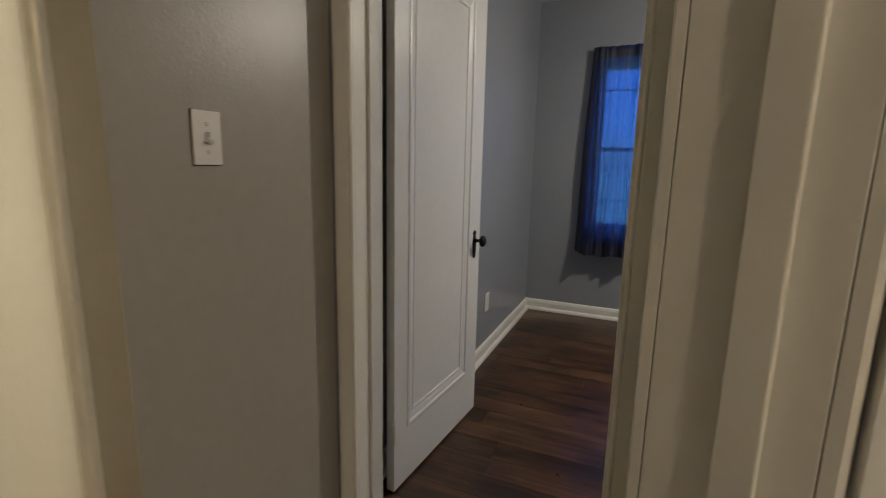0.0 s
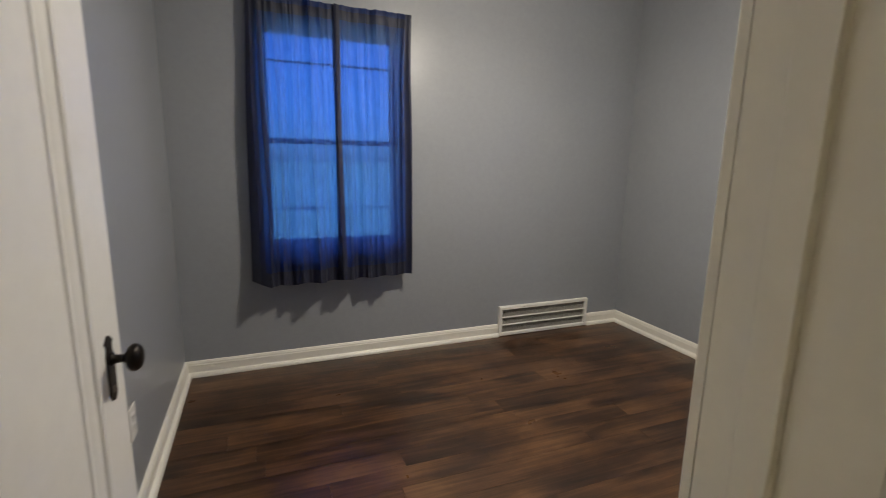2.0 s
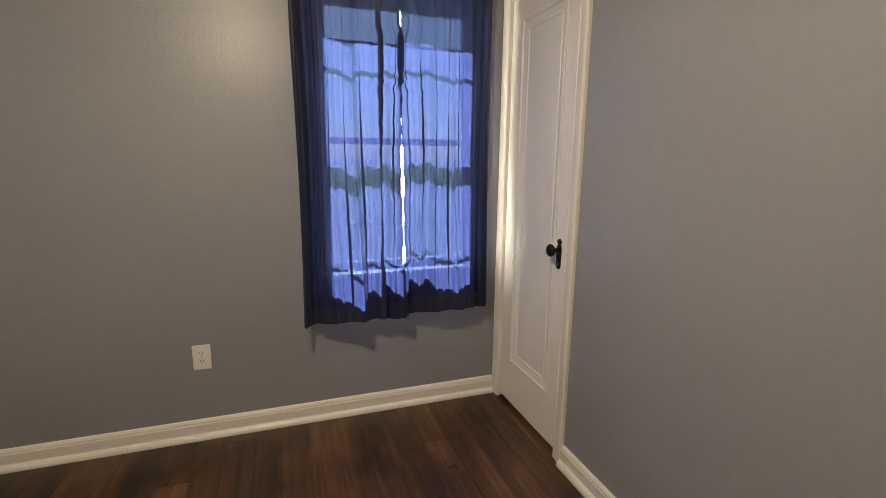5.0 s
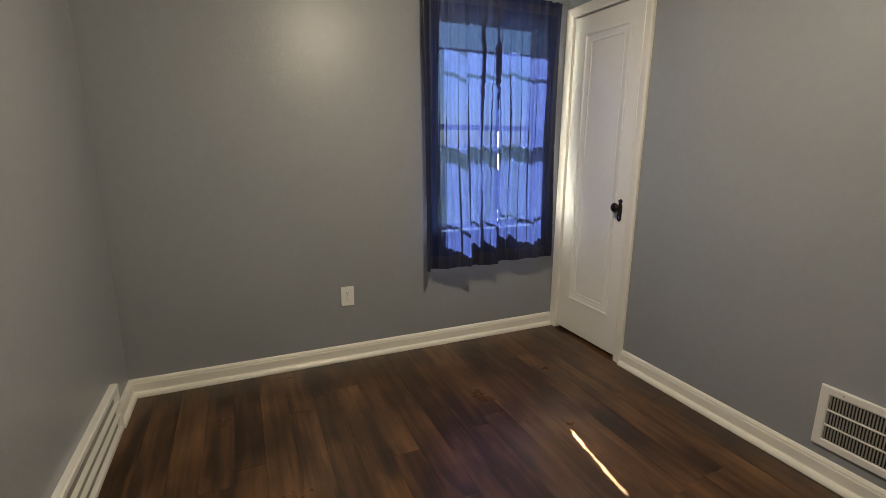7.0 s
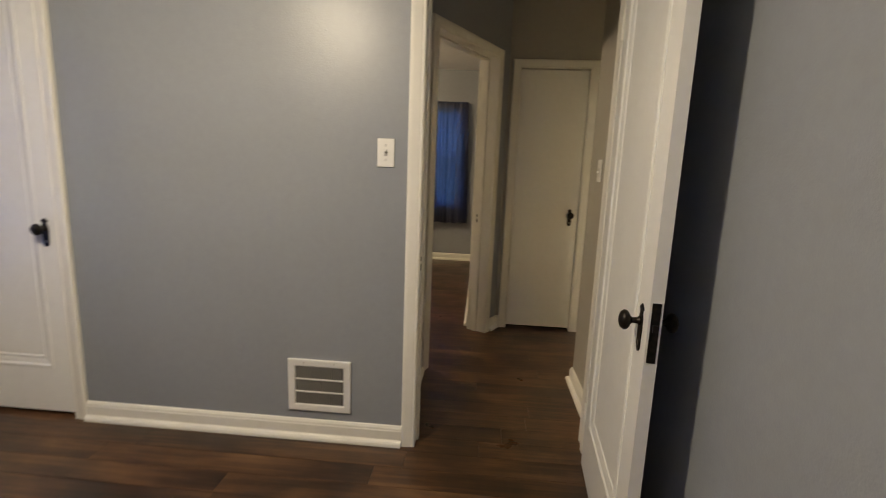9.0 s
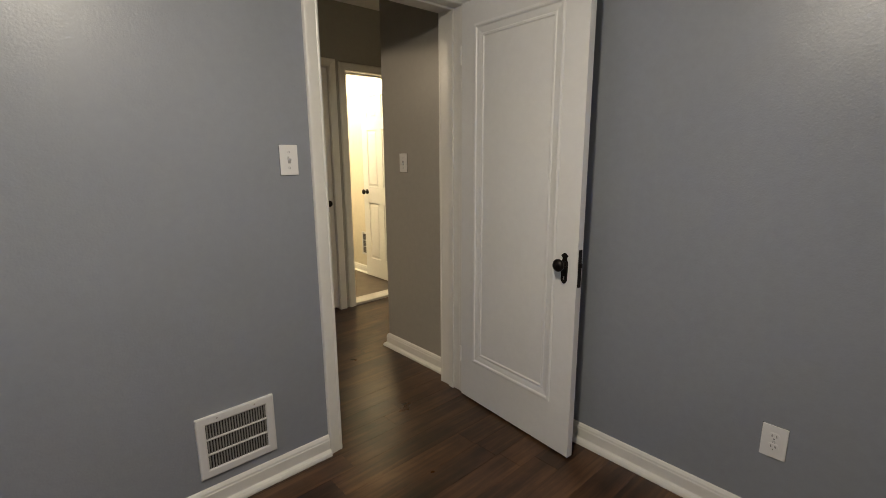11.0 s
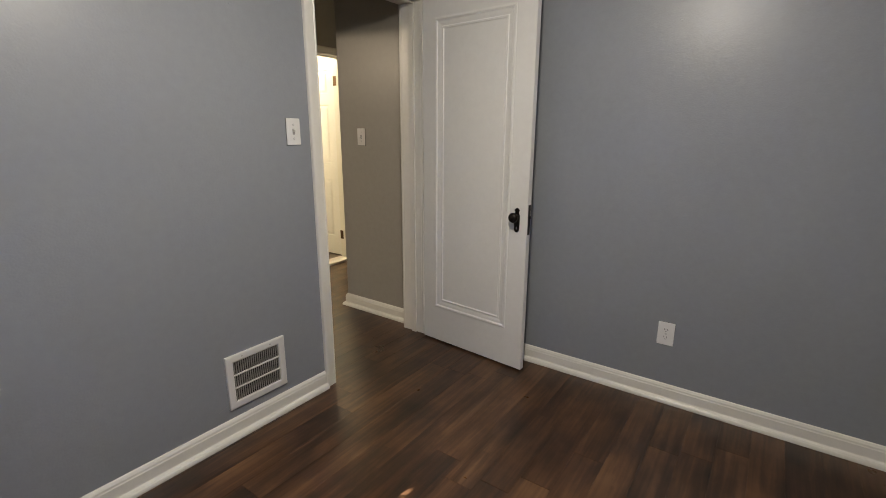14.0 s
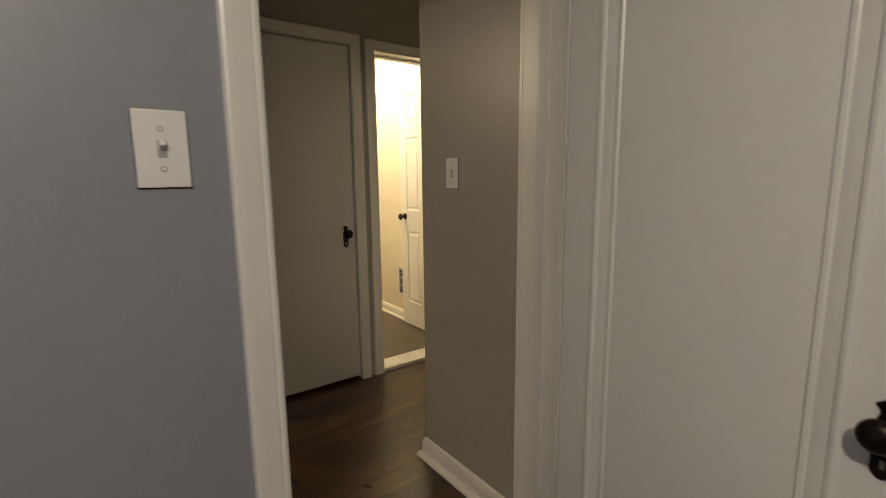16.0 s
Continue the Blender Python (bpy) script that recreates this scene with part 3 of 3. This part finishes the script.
# ---- windows ----
def window(name, m, w):
    """A double-hung window in the wall's opening; local x along the wall, -y into the room, glass 0.11 deep."""
    h = HEAD - SILL
    win = thing(name, "white wooden double-hung window with horizontal glazing bars", "window", m, kind="structure")
    fr = part("window_frame", boxes(((0, 0.002, 0), (0.016, 0.198, h)), ((w - 0.016, 0.002, 0), (w, 0.198, h)), ((0.016, 0.002, h - 0.022), (w - 0.016, 0.198, h)),
                                    ((0.016, 0.06, 0), (w - 0.016, 0.198, 0.025))), TRIM, win)
    mid = 1.384 - SILL
    for lo, hi, y in ((0.025, mid + 0.015, 0.075), (mid - 0.015, h - 0.022, 0.110)):
        sash = part("sash", boxes(((0.016, y, lo), (0.045, y + 0.034, hi)), ((w - 0.045, y, lo), (w - 0.016, y + 0.034, hi)),
                                  ((0.045, y, lo), (w - 0.045, y + 0.034, lo + 0.030)), ((0.045, y, hi - 0.030), (w - 0.045, y + 0.034, hi))), TRIM, win)
        zm = (1.845 if y > 0.1 else 0.975) - SILL
        part("glazing_bar", boxes(((0.045, y + 0.012, zm - 0.006), (w - 0.045, y + 0.024, zm + 0.006))), TRIM, sash)
        for za, zb in ((lo + 0.030, zm - 0.006), (zm + 0.006, hi - 0.030)):
            g = part("pane", boxes(((0.045, y + 0.016, za), (w - 0.045, y + 0.019, zb))), GLASS, sash)
            g.visible_shadow = False
    part("window_sill", boxes(((0.001, -0.030, -0.003), (w - 0.001, 0.06, 0.018)), bevel=0.004), TRIM, win)
    return win


north_m = pose(W1[0], N, SILL)
east_m = pose(W, W2[1], SILL, 0, 0, -90)
south_m = pose(W3[1], R2_S, SILL, 0, 0, 180)
window("window_1", north_m, W1[1] - W1[0])
window("window_2", east_m, W2[1] - W2[0])
window("window_3", south_m, W3[1] - W3[0])


# ---- curtains ----
def curtain_panel(x0, x1, top, bottom, seed, flare, wall_side, folds, meet_bow=None, inner=7, skew=0.0, proud=0.0, crisp=2.6):
    """One gathered voile panel from x0 to x1; heights in metres, y = 0 is the rod's line and +y is towards the wall.
    wall_side: -1 or 1, the end whose lower part turns back to the wall; 0 for none."""
    wall_end = 1 if seed % 2 == 0 else -1
    rnd = random.Random(seed)
    waves = [(rnd.uniform(0, 6.28), rnd.uniform(0.75, 1.25), rnd.uniform(0.5, 1.0)) for _ in range(4)]
    pleats = [((k + rnd.uniform(0.15, 0.85)) / 7, rnd.choice((0.012, 0.016, 0.024, 0.036)), rnd.uniform(0.7, 1.5), rnd.uniform(-0.03, 0.03)) for k in range(7)]
    nx, nz = 190, 120
    bm = bmesh.new()
    grid = []
    for j in range(nz + 1):
        v = j / nz
        row = []
        for i in range(nx + 1):
            u = i / nx
            z = top + (bottom - top) * v
            free = min(1.0, max(0.0, (v - 0.02) / 0.25))
            x = x0 + (x1 - x0) * u
            if meet_bow:
                x += meet_bow(u, z)
            fold = 0.0
            for k, (ph, fr, am) in enumerate(waves):
                wave = math.sin(6.283 * u * folds * fr * (0.55 + 0.5 * k) + ph + 0.5 * math.sin(2.2 * v + k))
                fold += am * (1 - 2 * abs(wave) ** 0.75) / (1 + 0.7 * k) if k % 2 else am * wave / (1 + 0.7 * k)
            pinch = math.sin(6.283 * u * folds * 3.1 + waves[1][0]) * 0.004 * (1 - free)
            y = -fold * (0.007 + 0.020 * free) * (1 + 0.55 * v ** 3) + pinch - flare * v ** 1.4 * (1 + skew * (0.5 - u)) - proud * u ** 4
            y -= 0.006 * math.sin(v * 9 + u * 3 + seed) * free
            crease = (v * 6.4 + 0.05 * math.sin(3 * u + seed)) % 1.0 - 0.5
            y += 0.0035 * math.exp(-(crease / 0.035) ** 2) * free
            ruck = (v * 17.3 + 0.21 * math.sin(5 * u + seed)) % 1.0 - 0.5
            y += 0.0022 * math.exp(-(ruck / 0.12) ** 2) * free * max(0.0, abs(2 * u - 1) * 1.6 - 0.6)
            for at, wide, deep, drift in pleats:
                s = (u - at - drift * v) / wide
                if abs(s) < 3:
                    bell = math.exp(-s * s) * (0.45 + 0.55 * math.sin(3.1 * v * deep + at * 40) ** 2)
                    x -= (x1 - x0) * wide * crisp * deep * s * bell
                    y -= (0.004 + 0.35 * wide) * deep * bell
            x += 0.006 * math.sin(5 * v + 9 * u + seed) * free
            z += 0.010 * fold * v ** 6 + 0.004 * math.sin(u * 21 + seed) * v ** 8
            if v < 0.022:
                y, z = y - 0.012 * math.cos(v / 0.022 * 3.14) * 0.4, z + 0.0012 * math.sin(u * 60 + seed)
            end = (1 - u) if wall_side > 0 else u
            if wall_side and end < 0.10:
                bend = 1 - end / 0.10
                y += bend * (0.062 + flare * (1 + 0.5 * skew) * v ** 1.4) * (0.30 + 0.70 * v)
                x += wall_side * bend * 0.05 * v
            row.append(bm.verts.new((x, y, z)))
        grid.append(row)
    for j in range(nz):
        for i in range(nx):
            f = bm.faces.new((grid[j][i], grid[j][i + 1], grid[j + 1][i + 1], grid[j + 1][i]))
            f.smooth = True
            outer_i, inner_i = (nx - 1 - i, i) if wall_end > 0 else (i, nx - 1 - i)
            edge = outer_i < 15 or inner_i < inner or j >= nz - 6 or 2 <= j <= 5
            f.material_index = 1 if edge else 0
    return bm


def curtain(m, width, seed, label, flare, gap_bow, sides, stuffs=(CLOTH, HEM), inner=15, skew=0.0, proud=0.0, crisp=1.7):
    c = thing("curtain", label, "curtain", m, group="window curtains")
    mid = width / 2
    part("panel", curtain_panel(0.0, mid + (0.006 if gap_bow else 0.032), 1.578, 0.0, seed, flare, -1 if sides[0] else 0, 2.6, (lambda u, z: u ** 3 * gap_bow(z) * -1) if gap_bow else None, inner, skew, proud, crisp),
         list(stuffs), c)
    part("panel", curtain_panel(mid - 0.002, width, 1.578, 0.006, seed + 5, flare * 0.85, 1 if sides[1] else 0, 2.6, (lambda u, z: (1 - u) ** 3 * gap_bow(z)) if gap_bow else None, inner, skew, 0.0, crisp),
         list(stuffs), c)
    part("rod", lathe([(0, 0.006), (width + 0.02, 0.006)], 12), STEEL, c, "thin white steel curtain rod", True, Matrix.Translation((-0.01, 0.034, 1.556)) @ pose(0, 0, 0, 0, 0, 90))
    for x in (0.02, width - 0.03):
        part("bracket", boxes(((x, 0.026, 1.548), (x + 0.012, 0.0745, 1.564)), bevel=0.002), STEEL, c)
    return c


def slit(z):
    """How far the two panels of the sunny window stand apart, each side, by height above the hem."""
    if 0.26 < z < 1.08:
        return 0.0092 + 0.003 * math.sin(z * 11) + 0.0022 * math.sin(z * 41 + 1) + 0.0015 * math.sin(z * 97)
    return 0.0185 * math.exp(-((z - 1.36) / 0.055) ** 4) + 0.006 * math.exp(-((z - 1.12) / 0.015) ** 2) - 0.003


curtain(pose(0.435, N - 0.075, 0.555), 0.92, 3, "navy blue voile curtain pair, drawn over the north window", 0.080, None, (True, False), skew=0.9, crisp=0.7)
curtain(pose(W - 0.075, 1.03, 0.545, 0, 0, -90), 0.925, 11, "navy blue voile curtain pair, a narrow gap showing daylight", 0.06, slit, (False, False), (CLOTH_SUN, HEM), 4, 0.3, 0.055, 2.6)
curtain(pose(1.71, R2_S + 0.075, 0.53, 0, 0, 180), 0.87, 23, "navy blue voile curtain pair, drawn over the second bedroom window", 0.05, None, (False, True), (HEAVY, HEM))


# ---- electrics: local -y out of the wall ----
def cover_plate(name, label, category, m, w=0.072, h=0.116):
    t = thing(name, label, category, m)
    # black rim, widest below, paints the thin shadow around the plate
    part("shadow_line", boxes(((-w / 2 - 0.0008, -0.0012, -h / 2 - 0.0014), (w / 2 + 0.0008, 0.0, h / 2 + 0.0004))), VOID, t, "black rim for the plate's shadow line")
    part("cover_plate", boxes(((-w / 2, -0.0055, -h / 2), (w / 2, 0.0, h / 2)), bevel=0.0024), PLASTIC, t)
    return t


def screw(t, z):
    # grey ring for the shaded outline of the screw; nothing is sunk
    part("screw_shade_ring", lathe([(0.0045, 0.0046), (0.0058, 0.0046), (0.0059, 0.001)], 12), GREYPL, t, m=Matrix.Translation((0, 0, z)))
    part("screw", lathe([(0.005, 0.0034), (0.0066, 0.0030), (0.0069, 0.001)], 10), PLASTIC, t, m=Matrix.Translation((0, 0, z)))


def light_switch(m, up):
    t = cover_plate("light_switch", "white plastic toggle light switch on the grey wall", "light switch", m)
    part("slot", boxes(((-0.0062, -0.0062, -0.0130), (0.0062, -0.0050, 0.0130))), GREYPL, t)
    tog = boxes(((-0.0042, -0.019, -0.0045), (0.0042, -0.004, 0.0045)), bevel=0.0014)
    part("toggle", tog, PLASTIC, t, m=pose(0, 0, 0, -28 if up else 28))
    screw(t, 0.030), screw(t, -0.030)
    return t


def outlet(m):
    t = cover_plate("wall_outlet", "white plastic duplex wall outlet on the grey wall", "outlet", m, 0.076, 0.119)
    for z in (0.0195, -0.0195):
        r = part("receptacle", slab([(0.0165 * math.cos(a) * (1.0 if abs(math.cos(a)) < 0.9 else 0.97), z + max(-0.0135, min(0.0135, 0.0175 * math.sin(a)))) for a in
                                    [2 * math.pi * k / 20 for k in range(20)]], -0.004, -0.0075), PLASTIC, t)
        for x in (-0.0065, 0.0065):
            part("slot", boxes(((x - 0.0012, -0.0079, z - 0.001), (x + 0.0012, -0.0070, z + 0.0075))), VOID, r)
        part("slot", boxes(((-0.002, -0.0079, z - 0.0095), (0.002, -0.0070, z - 0.0055))), VOID, r)
    screw(t, 0.0)
    return t


SOUTH_FACE, NORTH_FACE, EAST_FACE, WEST_FACE = 180, 0, -90, 90     # turn of things on the wall of that side
light_switch(pose(1.018, 0.0, 1.324, 0, 0, SOUTH_FACE), True)
light_switch(pose(0.0, -0.590, 1.286, 0, 0, WEST_FACE), False)
outlet(pose(W, 1.482, 0.400, 0, 0, EAST_FACE))
outlet(pose(0.0, 1.470, 0.361, 0, 0, WEST_FACE))


# ---- vents ----
def register(name, label, m, w, h, deep, rim, rows, pitch, slat, tilt, steel=None):
    """A steel grille: hollow frame, cross bars and upright slats in front of a black sheet, painted for the duct's
    shade; local origin at its lower left.
    """
    g = thing(name, label, "air vent", m)
    part("backing", boxes(((rim, -0.0035, rim), (w - rim, -0.001, h - rim))), VOID, g, "black sheet for the shade inside the duct")
    fr = bmesh.new()
    loops = []
    for i, y in ((0.0, 0.0), (0.0, -deep * 0.8), (0.004, -deep), (rim * 0.86, -deep), (rim, -deep * 0.7), (rim, -0.001)):
        loops.append([fr.verts.new((a, y, c)) for a, c in ((i, i), (w - i, i), (w - i, h - i), (i, h - i))])
    for p, q in zip(loops, loops[1:]):
        for k in range(4):
            fr.faces.new((p[k], p[(k + 1) % 4], q[(k + 1) % 4], q[k]))
    part("frame", fr, METAL_W, g)
    step = (h - 2 * rim) / rows
    for k in range(1, rows):
        z = rim + k * step
        part("cross_bar", boxes(((rim, -deep * 0.98, z - 0.0028), (w - rim, -0.003, z + 0.0028)), bevel=0.001), METAL_W, g)
    n = int((w - 2 * rim) / pitch)
    me = mesh_of("slat", boxes(((-slat / 2, -0.0016, rim), (slat / 2, 0.0016, h - rim))), steel or LOUVRE)
    for k in range(n):
        s = new("slat", me)
        s.parent = g
        s.matrix_basis = Matrix.Translation((rim + (k + 0.5) * (w - 2 * rim) / n, -max(0.0060, deep * 0.35), 0)) @ Matrix.Rotation(radians(tilt), 4, 'Z')
    for x in (0.26, 0.74):
        part("screw", lathe([(deep, 0.0035), (deep + 0.0012, 0.003), (deep + 0.0014, 0.001)], 8), STEEL, g, m=Matrix.Translation((x * w, 0, h - rim * 0.45)))
    return g


register("air_vent", "white steel wall register with upright louvres", pose(1.456, 0.0, 0.138, 0, 0, SOUTH_FACE), 0.293, 0.250, 0.012, 0.033, 3, 0.0100, 0.0046, 12)
register("air_vent", "wide white steel baseboard register with two cross bars", pose(2.068, N, 0.003), 0.792, 0.226, 0.030, 0.026, 3, 0.0085, 0.0060, 12)
register("air_vent", "small cream painted bathroom wall register", pose(-1.005, -2.60, 0.22, 0, 0, WEST_FACE) @ pose(-0.09, 0, 0), 0.16, 0.26, 0.010, 0.022, 3, 0.011, 0.003, 20)

# old nail holes and filler marks
for place, turn in (((1.268, 0.0, 1.80), SOUTH_FACE), ((0.0, 1.37, 1.80), WEST_FACE), ((0.97, 0.0, 1.60), SOUTH_FACE)):
    thing("nail_hole", "small filled nail hole in the grey wall", "nail hole", pose(*place, 0, 0, turn), lathe([(0.0, 0.0045), (0.0008, 0.0035), (0.0009, 0.0012)], 10), WALL, kind="structure")

# a hairline crack in the paint beside the wall register
crack = bmesh.new()
pts = [(1.458, 0.165), (1.474, 0.158), (1.487, 0.156), (1.503, 0.148)]
for (xa, za), (xb, zb) in zip(pts, pts[1:]):
    crack.faces.new([crack.verts.new(c) for c in ((xa, 0.0008, za - 0.0006), (xb, 0.0008, zb - 0.0006), (xb, 0.0008, zb + 0.0006), (xa, 0.0008, za + 0.0006))])
structure("wall_crack", crack, GREYPL, "hairline crack in the grey wall paint", "crack")

# ---- floor planks ----
PLANK_W, PLANK_L = 0.1225, 1.21
cache = {}


def plank_mesh(length, width):
    key = (round(length, 3), round(width, 3))
    if key not in cache:
        l, w = key[0] - 0.0005, key[1] - 0.0005
        e = 0.0003
        bm = bmesh.new()
        lo = [bm.verts.new((x, y, -0.006)) for x, y in ((0, 0), (l, 0), (l, w), (0, w))]
        md = [bm.verts.new((x, y, -0.0008)) for x, y in ((0, 0), (l, 0), (l, w), (0, w))]
        hi = [bm.verts.new((x, y, 0.0)) for x, y in ((e, e), (l - e, e), (l - e, w - e), (e, w - e))]
        for p, q in ((lo, md), (md, hi)):
            for k in range(4):
                bm.faces.new((p[k], p[(k + 1) % 4], q[(k + 1) % 4], q[k]))
        bm.faces.new(hi)
        cache[key] = mesh_of("plank", bm, WOOD)
    return cache[key]


rnd = random.Random(4)
y = N
while y > R2_S:
    y0 = max(R2_S, y - PLANK_W)
    x_lo = -0.0 if y0 >= HALL_N else (-1.70 if y0 > HALL_S - 0.10 else R2_W - 0.02)
    x_hi = W if y0 >= -0.10 else R2_E
    x = x_lo - rnd.uniform(0.0, 0.85) * PLANK_L
    while x < x_hi - 0.01:
        a, b = max(x, x_lo), min(x + PLANK_L, x_hi)
        if b - a > 0.02:
            p = new("plank", plank_mesh(b - a, y - y0))
            p.parent = floor
            p.location = (a, y0, 0.0)
        x += PLANK_L
    y = y0
